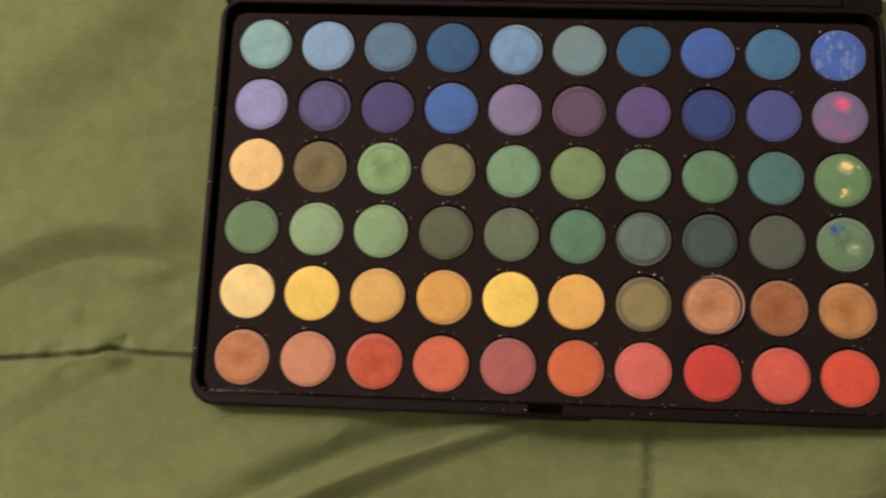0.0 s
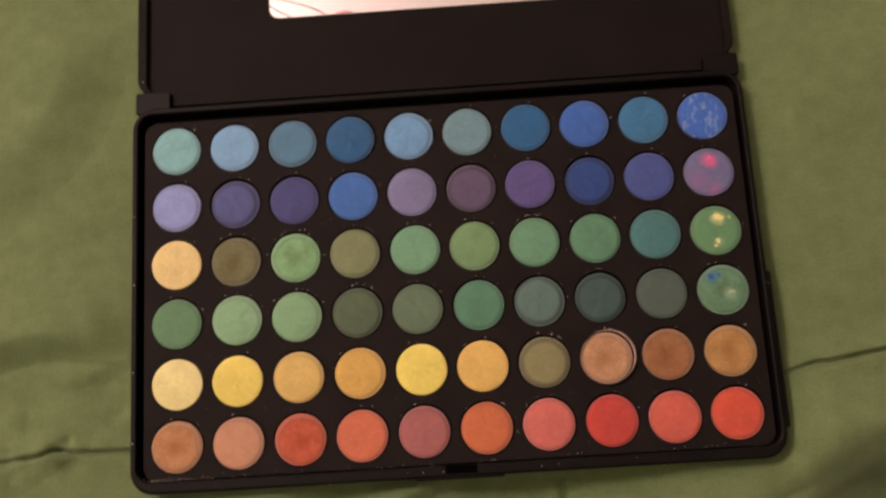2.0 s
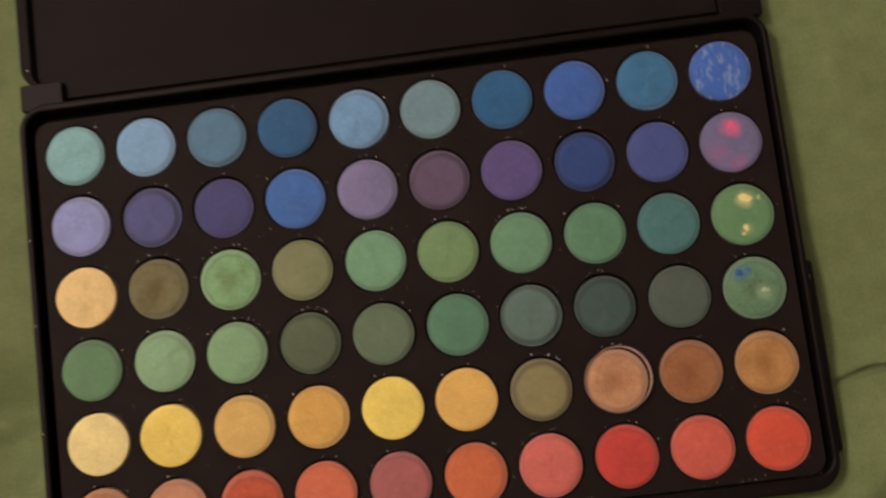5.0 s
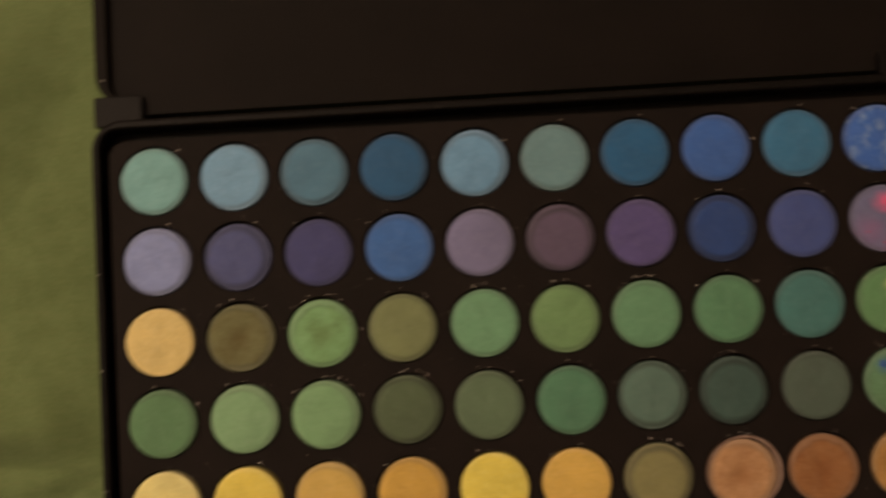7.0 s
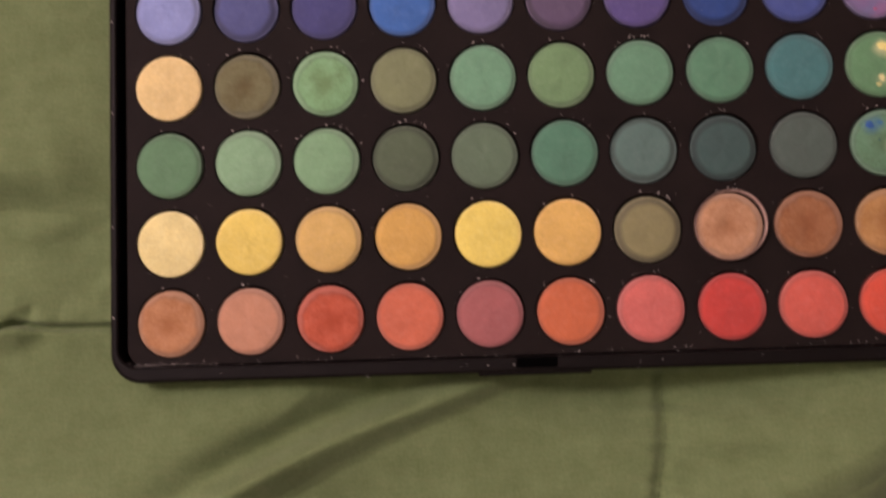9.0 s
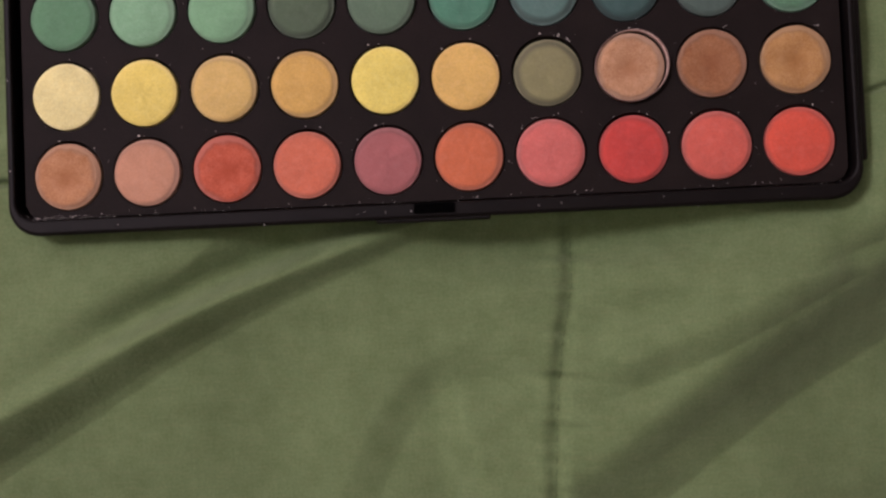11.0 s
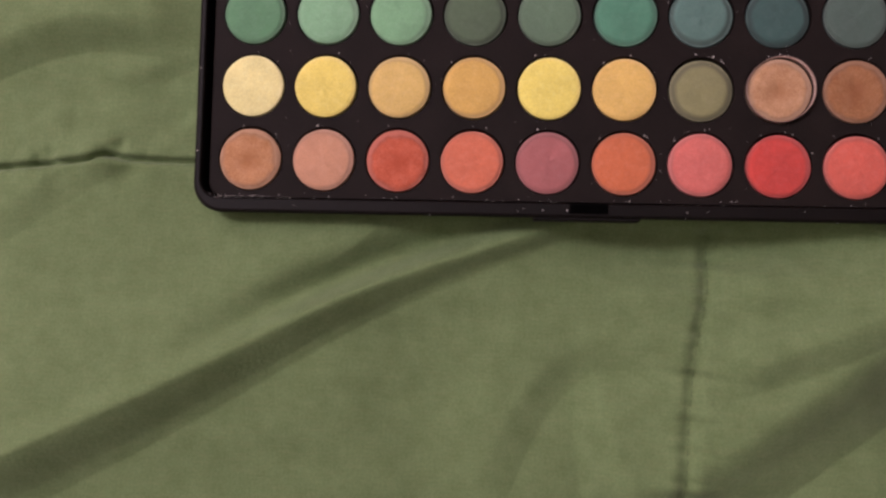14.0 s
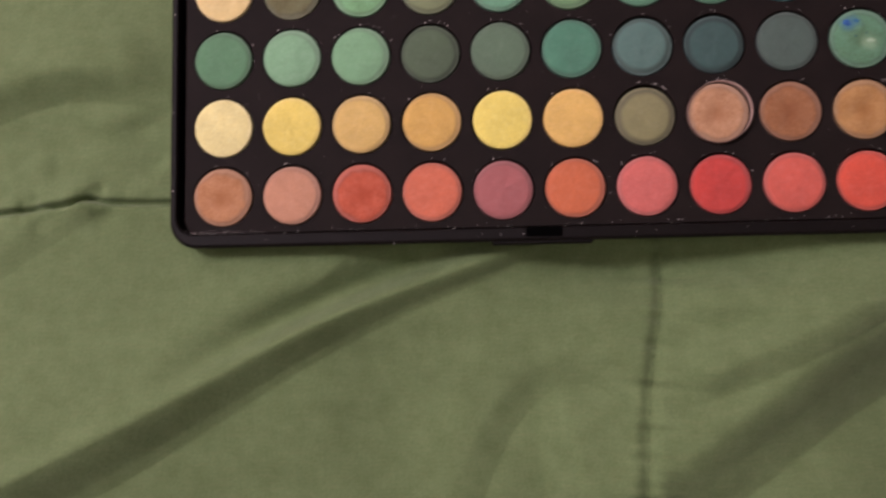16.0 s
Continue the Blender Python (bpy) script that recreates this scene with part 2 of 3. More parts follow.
def comforter_height(X, Y):
    rng = np.random.RandomState(4)
    z = np.full(X.shape, -0.0092) + 0.0018 * np.exp(-((X - 0.13) / 0.03) ** 2 - ((Y - 0.0) / 0.09) ** 2)
    z += 0.25 * np.maximum(X - 0.118, 0) * smooth(-0.05, 0.02, Y) * (1 - smooth(0.2, 0.35, X))
    z -= 0.11 * (np.sqrt(np.maximum(X + 0.03, 0) ** 2 + 0.0004) - 0.02) * (1 - smooth(-0.085, -0.060, Y)) * (1 - smooth(0.2, 0.4, X)) * smooth(-0.5, -0.2, Y)
    for wl, amp in ((0.21, 0.0024), (0.13, 0.0015), (0.083, 0.0009), (0.052, 0.0006), (0.033, 0.00028), (0.019, 0.00011), (0.011, 0.00005)):
        for _ in range(3):
            a = rng.rand() * np.pi
            z += amp / 1.7 * np.sin(2 * np.pi * (X * np.cos(a) + Y * np.sin(a)) / wl + rng.rand() * 6.28)
    # long fold running out from under the front edge of the palette
    z += fold(X, Y, [(-0.26, -0.187), (-0.187, -0.1527), (-0.1674, -0.1435), (-0.1245, -0.1237), (-0.0964, -0.1088), (-0.0653, -0.0930), (-0.039, -0.0829), (-0.0129, -0.0747), (0.015, -0.066)],
              0.0072, 0.030, 0.0082, 0.10, 1.6, 0.0006)
    z += fold(X, Y, [(-0.26, -0.187), (-0.187, -0.1527), (-0.1674, -0.1435), (-0.1245, -0.1237), (-0.0964, -0.1088), (-0.0653, -0.0930), (-0.039, -0.0829), (-0.0129, -0.0747), (0.015, -0.066)], 0.0032, 0.0045, 0.0060, 0.1, 1.6, 0.0005)
    z += fold(X, Y, [(-0.125, -0.1155), (-0.095, -0.1000), (-0.064, -0.0855), (-0.043, -0.0778), (-0.015, -0.0685), (0.0, -0.0625)], -0.0068, 0.0065, 0.0032, 0.4)
    # slack just in front of the case
    z += fold(X, Y, [(-0.005, -0.0745), (0.03, -0.0765), (0.075, -0.078), (0.125, -0.074)], -0.0048, 0.006, 0.009, 0.2)
    # folds to the right of the upright seam
    broad = [(0.000, -0.1520), (0.018, -0.1490), (0.034, -0.1425), (0.049, -0.1325), (0.065, -0.1205), (0.084, -0.1065), (0.104, -0.0955), (0.122, -0.0865), (0.16, -0.069), (0.22, -0.042)]
    z += fold(X, Y, broad, 0.0118, 0.030, 0.0130, 0.06, -0.25, 0.003)
    z += fold(X, Y, broad, 0.0018, 0.006, 0.0060, 0.07, 0.0, 0.002)
    z += fold(X, Y, [(0.036, -0.1145), (0.049, -0.1120), (0.064, -0.1060), (0.083, -0.0975), (0.12, -0.079)], 0.0056, 0.010, 0.0050, 0.2)
    z += fold(X, Y, [(0.037, -0.092), (0.065, -0.087), (0.10, -0.079), (0.13, -0.068)], 0.0066, 0.012, 0.0060, 0.2)
    z += fold(X, Y, [(0.03, -0.185), (0.08, -0.165), (0.15, -0.135)], 0.0045, 0.02, 0.012, 0.2)
    # soft hollow between the long fold and the seam
    z += fold(X, Y, [(-0.036, -0.163), (-0.0235, -0.131), (-0.0125, -0.1160), (-0.005, -0.1090), (0.005, -0.1052), (0.017, -0.1047), (0.030, -0.1095), (0.042, -0.116)], 0.0030, 0.018, 0.0062, 0.25)
    z += fold(X, Y, [(-0.066, -0.097), (-0.0595, -0.1025), (-0.047, -0.1108), (-0.033, -0.1185), (-0.022, -0.124)], -0.0015, 0.004, 0.007, 0.3)
    # soft folds beside the palette on its west side
    z += fold(X, Y, [(-0.27, -0.055), (-0.205, -0.030), (-0.178, -0.017), (-0.157, -0.010), (-0.135, -0.0105), (-0.105, -0.018)], 0.0058, 0.020, 0.0062, 0.15)
    z += fold(X, Y, [(-0.118, -0.045), (-0.128, -0.034), (-0.131, -0.024)], -0.0026, 0.010, 0.007, 0.3)
    z += 0.0016 * np.exp(-((X + 0.1440) / 0.0042) ** 2 - ((Y + 0.0558) / 0.0026) ** 2)
    z += fold(X, Y, [(-0.20, -0.088), (-0.179, -0.072), (-0.160, -0.060), (-0.146, -0.052), (-0.136, -0.044)], 0.0022, 0.007, 0.005, 0.2)
    z += fold(X, Y, [(-0.175, -0.050), (-0.162, -0.044), (-0.155, -0.043)], 0.0014, 0.006, 0.005, 0.3)
    z += fold(X, Y, [(-0.21, 0.02), (-0.178, 0.050), (-0.158, 0.066), (-0.146, 0.085), (-0.14, 0.12)], 0.0042, 0.020, 0.014, 0.2)
    z += fold(X, Y, [(-0.19, 0.10), (-0.165, 0.085), (-0.15, 0.072)], -0.0020, 0.012, 0.010, 0.25)
    # soft folds on the east side
    z += fold(X, Y, [(0.105, -0.052), (0.135, -0.043), (0.165, -0.034), (0.22, -0.02)], 0.0028, 0.010, 0.007, 0.15)
    z += fold(X, Y, [(0.110, -0.086), (0.135, -0.070), (0.155, -0.060), (0.2, -0.045)], 0.0038, 0.014, 0.008, 0.15)
    z += fold(X, Y, [(0.115, 0.042), (0.136, 0.058), (0.175, 0.074), (0.23, 0.09)], 0.0035, 0.022, 0.014, 0.2)
    z += fold(X, Y, [(0.12, 0.10), (0.16, 0.12), (0.2, 0.16)], 0.0030, 0.02, 0.014, 0.25)
    # stitched seams
    z += crease(X, Y, [(0.039, -0.060), (0.0385, -0.078), (0.038, -0.090), (0.034, -0.108), (0.0325, -0.120), (0.0315, -0.131), (0.030, -0.148), (0.028, -0.20), (0.03, -0.4)], 0.0026, 0.0026, 0.00085, 3, 0.0055)
    z += crease(X, Y, [(-0.4, -0.076), (-0.25, -0.064), (-0.180, -0.0582), (-0.158, -0.0562), (-0.1505, -0.0556), (-0.1480, -0.0544), (-0.1430, -0.0535), (-0.1395, -0.0550), (-0.118, -0.0553), (-0.10, -0.0555)], 0.0042, 0.0009, 0.00026, 5, 0.004)
    # short puckers that run off the seam
    z += fold(X, Y, [(-0.1475, -0.0550), (-0.1425, -0.0515), (-0.1375, -0.0495)], -0.0020, 0.0022, 0.0030, 0.35)
    z += fold(X, Y, [(-0.1700, -0.0575), (-0.1640, -0.0545), (-0.1590, -0.0535)], -0.0014, 0.0022, 0.0030, 0.35)
    z += fold(X, Y, [(-0.1490, -0.0565), (-0.1560, -0.0590), (-0.1640, -0.0640)], -0.0012, 0.0030, 0.0022, 0.35)
    z += fold(X, Y, [(-0.1330, -0.0560), (-0.1385, -0.0600), (-0.1440, -0.0660)], -0.0010, 0.0030, 0.0024, 0.35)
    z += crease(X, Y, [(0.10, -0.047), (0.122, -0.0412), (0.130, -0.0388), (0.134, -0.0392), (0.146, -0.0372), (0.16, -0.0355), (0.3, -0.02)], 0.0044, 0.0010, 0.00018, 8, 0.004)
    # pressed flat under the palette and its lid
    qx, qy = np.abs(X) - 0.1055, np.abs(Y - 0.0765) - 0.1400
    inside = np.hypot(np.maximum(qx, 0), np.maximum(qy, 0)) + np.minimum(np.maximum(qx, qy), 0) - 0.0085
    dip = 1 - smooth(-0.002, 0.020, inside)
    z = z * (1 - dip) + np.minimum(z, -0.0066) * dip
    press = 1 - smooth(-0.0060, -0.0025, inside)
    z = z * (1 - press) + np.minimum(z, -0.0129) * press
    # drops a little towards the far edges
    edge = np.maximum(np.abs(X) - 0.6, 0) + np.maximum(np.abs(Y + 0.25) - 0.8, 0)
    return z - 0.25 * edge ** 1.3


def spread(lo, hi, a, b, fine, coarse):
    """Grid lines: fine between a and b, coarse outside."""
    return np.concatenate([np.arange(lo, a, coarse), np.arange(a, b, fine), np.arange(b, hi + coarse / 2, coarse)])


def comforter():
    gx = spread(X0, X1, -0.215, 0.19, 0.0006, 0.012)
    gy = spread(Y0, Y1, -0.190, 0.165, 0.0006, 0.012)
    X, Y = np.meshgrid(gx, gy)
    Z = comforter_height(X, Y)
    nx, ny = len(gx), len(gy)
    co = np.stack([X, Y, Z], -1).reshape(-1, 3)
    i = np.arange(nx * ny).reshape(ny, nx)
    quads = np.stack([i[:-1, :-1], i[:-1, 1:], i[1:, 1:], i[1:, :-1]], -1).reshape(-1, 4)
    # hem and underside
    rim = np.concatenate([i[0, :], i[1:, -1], i[-1, -2::-1], i[-2:0:-1, 0]])
    low = np.array(co[rim])
    low[:, 2] = -0.05
    base = len(co)
    co = np.concatenate([co, low])
    n = len(rim)
    k = np.arange(n)
    side = np.stack([rim, base + k, base + (k + 1) % n, rim[(k + 1) % n]], -1)
    me = bpy.data.meshes.new("comforter")
    me.from_pydata(co.tolist(), [], quads.tolist() + side.tolist() + [list(range(base + n - 1, base - 1, -1))])
    me.materials.append(COTTON)
    for f in me.polygons:
        f.use_smooth = True
    ob = new("comforter", me)
    return tagged(ob, "crumpled olive-green cotton comforter with stitched seams on a bed", "comforter")


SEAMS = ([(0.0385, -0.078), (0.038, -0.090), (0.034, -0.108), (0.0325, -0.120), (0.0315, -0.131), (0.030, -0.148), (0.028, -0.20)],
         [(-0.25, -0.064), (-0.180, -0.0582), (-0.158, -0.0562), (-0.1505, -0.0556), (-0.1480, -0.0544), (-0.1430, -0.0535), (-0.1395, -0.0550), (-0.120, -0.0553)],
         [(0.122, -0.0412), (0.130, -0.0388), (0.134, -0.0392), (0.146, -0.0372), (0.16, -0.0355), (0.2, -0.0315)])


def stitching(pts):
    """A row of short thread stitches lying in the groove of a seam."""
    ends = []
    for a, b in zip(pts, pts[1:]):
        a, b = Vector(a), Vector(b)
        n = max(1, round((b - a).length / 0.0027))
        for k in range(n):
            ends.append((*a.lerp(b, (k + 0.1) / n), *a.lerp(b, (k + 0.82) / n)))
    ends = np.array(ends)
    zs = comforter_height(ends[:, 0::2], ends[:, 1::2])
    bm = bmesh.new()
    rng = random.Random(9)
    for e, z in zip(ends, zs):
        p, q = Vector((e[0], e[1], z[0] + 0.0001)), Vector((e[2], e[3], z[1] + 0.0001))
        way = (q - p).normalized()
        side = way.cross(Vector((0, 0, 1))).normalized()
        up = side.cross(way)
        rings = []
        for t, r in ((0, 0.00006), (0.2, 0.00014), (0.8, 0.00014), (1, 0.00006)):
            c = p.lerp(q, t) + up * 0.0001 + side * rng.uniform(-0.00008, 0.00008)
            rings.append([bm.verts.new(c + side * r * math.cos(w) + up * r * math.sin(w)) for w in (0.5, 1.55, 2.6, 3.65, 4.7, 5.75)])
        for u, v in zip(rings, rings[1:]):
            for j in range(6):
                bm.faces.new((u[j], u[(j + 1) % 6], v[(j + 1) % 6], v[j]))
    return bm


bedspread = comforter()
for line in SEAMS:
    part("seam_stitching", stitching(line), THREAD, bedspread, "thread of a sewn seam, darker green for the shade in its groove", smooth=True)

# ---- the palette ----
PX, PY, ROUND = 0.022, 0.02195, 0.00915
palette = new("eyeshadow_palette")
palette.empty_display_size = 0.02
palette.location = (0, 0, -0.0128)
tagged(palette, "open black plastic eyeshadow palette with sixty round powder pans", "makeup palette")


def under(ob):
    """Keeps a part's coordinates in the room's own while it hangs under the palette."""
    ob.matrix_parent_inverse = Matrix.Translation((0, 0, 0.0128))
    return ob


def case_base():
    o = lambda d: rrect(-0.1156 + d, 0.1148 - d, -0.0711 + d, 0.0721 - d, 0.0085 - d * 0.5, 9)
    i = lambda d: rrect(-0.1134 - d, 0.1129 + d, -0.0669 - d, 0.0696 + d, 0.0055 + d * 0.5, 9)
    return loft([at_z(o(0.0042), -0.0128), at_z(o(0.0034), -0.0124), at_z(o(0.0024), -0.0105), at_z(o(0.0), -0.0010), at_z(o(0.0), 0.0004), at_z(o(0.0003), 0.0010),
                 at_z(o(0.0009), 0.0013), at_z(i(0.0005), 0.0013), at_z(i(0.0001), 0.0010), at_z(i(0.0), 0.0004), at_z(i(-0.0002), -0.0060)])


under(part("case", case_base(), PLASTIC, palette, "glossy black plastic case with rounded corners", smooth=False))


def insert_plate():
    """The tray with sixty round wells."""
    bm = bmesh.new()
    n = 32
    a, b, r0 = 0.1112, 0.0664, 0.0045

    def soften(x, y):
        cx, cy = a - r0, b - r0
        if abs(x) > cx and abs(y) > cy:
            dx, dy = abs(x) - cx, abs(y) - cy
            k = max(dx, dy) / max(1e-9, math.hypot(dx, dy))
            x, y = math.copysign(cx + dx * k, x), math.copysign(cy + dy * k, y)
        return x, y

    for row in range(6):
        for col in range(10):
            cx, cy = (col - 4.5) * PX, (2.5 - row) * PY
            x0, x1, y0, y1 = cx - PX / 2, cx + PX / 2, cy - PY / 2, cy + PY / 2
            x0, x1 = (-a if col == 0 else x0), (a if col == 9 else x1)
            y0, y1 = (-b if row == 5 else y0), (b if row == 0 else y1)
            rings = [[], [], [], []]
            for k in range(n):
                t = 2 * math.pi * k / n + math.pi / 4
                ux, uy = math.cos(t), math.sin(t)
                s = 1 / max(abs(ux), abs(uy))
                sx = cx + (ux * s) * ((x1 - cx) if ux > 0 else (cx - x0))
                sy = cy + (uy * s) * ((y1 - cy) if uy > 0 else (cy - y0))
                sx, sy = soften(sx, sy)
                rings[0].append(bm.verts.new((sx, sy, -0.0005)))
                rings[1].append(bm.verts.new((cx + ux * 0.00978, cy + uy * 0.00978, -0.0005)))
                rings[2].append(bm.verts.new((cx + ux * 0.00960, cy + uy * 0.00960, -0.0008)))
                rings[3].append(bm.verts.new((cx + ux * 0.00956, cy + uy * 0.00956, -0.0045)))
            for p, q in zip(rings, rings[1:]):
                for k in range(n):
                    bm.faces.new((p[k], p[(k + 1) % n], q[(k + 1) % n], q[k]))
            bm.faces.new(rings[3])
    bmesh.ops.remove_doubles(bm, verts=bm.verts, dist=0.00001)
    edges = [e for e in bm.edges if len(e.link_faces) == 1]
    made = bmesh.ops.extrude_edge_only(bm, edges=edges)["geom"]
    for v in made:
        if isinstance(v, bmesh.types.BMVert):
            v.co.z = -0.0058
    return bm


under(part("insert", insert_plate(), INSERT, palette, "matte black tray with round wells and powder dust"))

# hinge ears, lid, mirror, latch
for x0, x1 in ((-0.1148, -0.1016), (0.1018, 0.1146)):
    under(part("hinge_ear", slab(x0, x1, 0.0705, 0.0790, -0.010, -0.0001, 0.0008, 0.0003), PLASTIC, palette))


def lid_shell():
    o = lambda d: rrect(-0.1143 + d, 0.1140 - d, 0.0774 + d, 0.2260 - d, 0.0075, 8)
    i = lambda d: rrect(-0.1106 - d, 0.1110 + d, 0.0776 - d * 0.2, 0.2232 + d, 0.0055, 8)
    bm = loft([at_z(o(0.0012), -0.0128), at_z(o(0.0), -0.0112), at_z(o(0.0), -0.0006), at_z(o(0.0004), 0.0), at_z(i(0.0004), 0.0), at_z(i(0.0), -0.0004), at_z(i(-0.0002), -0.0022)])
    for v in bm.verts:  # no rim along the hinge
        if v.co.y < 0.0815 and abs(v.co.x) < 0.1085:
            v.co.z = min(v.co.z, -0.0022)
    return bm


lid = under(part("lid", lid_shell(), LID_FLOOR, palette, "opened black lid lying flat behind the case"))
tab = part("hinge_tab", slab(-0.1012, 0.1014, 0.0738, 0.0800, -0.011, -0.00214, 0.0003, 0.00008), LID_FLOOR, lid)
glass = part("mirror", slab(-0.0630, 0.0626, 0.1066, 0.1956, -0.0026, -0.0014, 0.0040, 0.00025), MIRROR, lid, "clear rectangular mirror with rounded corners")

latch = under(part("latch_lip", slab(-0.0150, 0.0160, -0.0719, -0.0702, -0.0045, 0.0004, 0.0006, 0.0003), PLASTIC, palette))
# no hole is cut: a near-black block on the rim stands for its shade
under(part("latch_slot_shade", slab(-0.0045, 0.0066, -0.0699, -0.0671, -0.002, 0.00152, 0.0002, 0.00004), SLOT_SHADE, palette, "near-black block standing for the shade in the latch slot"))

under(part("side_flange", slab(0.1135, 0.1167, -0.0610, -0.0052, -0.0085, -0.0008, 0.0010, 0.0004), PLASTIC, palette))

# display colours of the sixty powders, row by row from the hinge to the latch
POWDERS = [
    ["84b2aa", "82a8c3", "5a8094", "305f85", "739ebe", "739191", "28628b", "3c64aa", "377396", "3c69b9"],
    ["9696c0", "5c5a84", "504a76", "426eae", "877898", "6a5266", "645082", "2f4880", "4a548e", "766b8b"],
    ["fac87d", "7f744f", "86b078", "87855a", "749f78", "779460", "6a9570", "5e8b67", "487a78", "66905f"],
    ["688a60", "8cac7e", "84a676", "5e664b", "68765a", "588466", "5f7469", "445852", "565f54", "688e6a"],
    ["ffd78c", "facd5f", "e6af5f", "e4a550", "ffd25f", "f0b25a", "918055", "cd8e66", "ab6b45", "c1844c"],
    ["cb855a", "cf8766", "d45e42", "e06c4c", "b4605c", "d8683f", "e0685c", "d64238", "dd5b49", "e45038"],
]
NAMES = [
    ["pale aqua", "pale blue", "dusty blue", "deep teal blue", "light sky blue", "grey aqua", "strong teal blue", "bright blue", "teal", "white-flecked blue"],
    ["pale lavender", "greyish violet", "deep violet", "bright blue", "light mauve", "brownish plum", "purple", "navy blue", "indigo", "pink-smeared mauve"],
    ["pale peach yellow", "olive brown", "fresh green", "khaki", "mint green", "moss green", "soft green", "leaf green", "teal green", "yellow-smeared green"],
    ["deep green", "pale green", "light green", "dark olive", "grey olive", "emerald green", "slate green", "dark slate green", "charcoal green", "blue-smeared green"],
    ["cream yellow", "warm yellow", "apricot", "golden orange", "bright yellow", "light orange", "khaki beige", "worn copper", "worn bronze", "worn gold brown"],
    ["tan brown", "rosy tan", "brick orange", "coral", "dusty rose", "orange", "salmon pink", "bright red", "coral pink", "bright orange red"],
]
SUNK = {(1, 1): 0.0007, (1, 7): 0.0010, (3, 6): 0.0008, (3, 7): 0.0009, (4, 6): 0.0008, (3, 3): 0.0006, (1, 2): 0.0005, (3, 8): 0.0005, (2, 1): 0.0005, (1, 5): 0.0005, (5, 4): 0.0004}
# share of the radius that the level top of the powder takes up, and the drop to the rim, where they stand out
STEPPED = {(4, 6): (0.74, 0.0012), (1, 7): (0.76, 0.0012), (3, 7): (0.76, 0.0012), (3, 6): (0.76, 0.0012), (1, 1): (0.74, 0.0010), (1, 5): (0.76, 0.0010), (3, 3): (0.78, 0.0009),
           (0, 4): (0.78, 0.0008), (0, 2): (0.78, 0.0008), (1, 0): (0.80, 0.0008), (4, 0): (0.92, 0.0003), (4, 1): (0.88, 0.0004), (2, 0): (0.92, 0.0003), (4, 4): (0.90, 0.0004), (4, 5): (0.88, 0.0004)}
WORN = {(2, 1): 0.0005, (4, 7): 0.0008, (4, 8): 0.0007, (4, 9): 0.0007, (5, 0): 0.0005, (5, 2): 0.0003, (2, 2): 0.0002, (3, 9): 0.0002}


RUBBED = {
    (1, 9): (((222, 95, 128), 0.0002, 0.0040, 0.0042, 0.95), ((165, 95, 130), -0.0046, -0.0030, 0.0060, 0.4), ((175, 90, 120), 0.0010, -0.0066, 0.0040, 0.5)),
    (2, 9): (((225, 205, 140), 0.0010, 0.0042, 0.0036, 0.6), ((200, 190, 130), 0.0, -0.0046, 0.0030, 0.5)),
    (3, 9): (((70, 105, 135), -0.0030, 0.0048, 0.0040, 0.7), ((165, 175, 130), 0.0026, -0.0012, 0.0040, 0.5)),
}


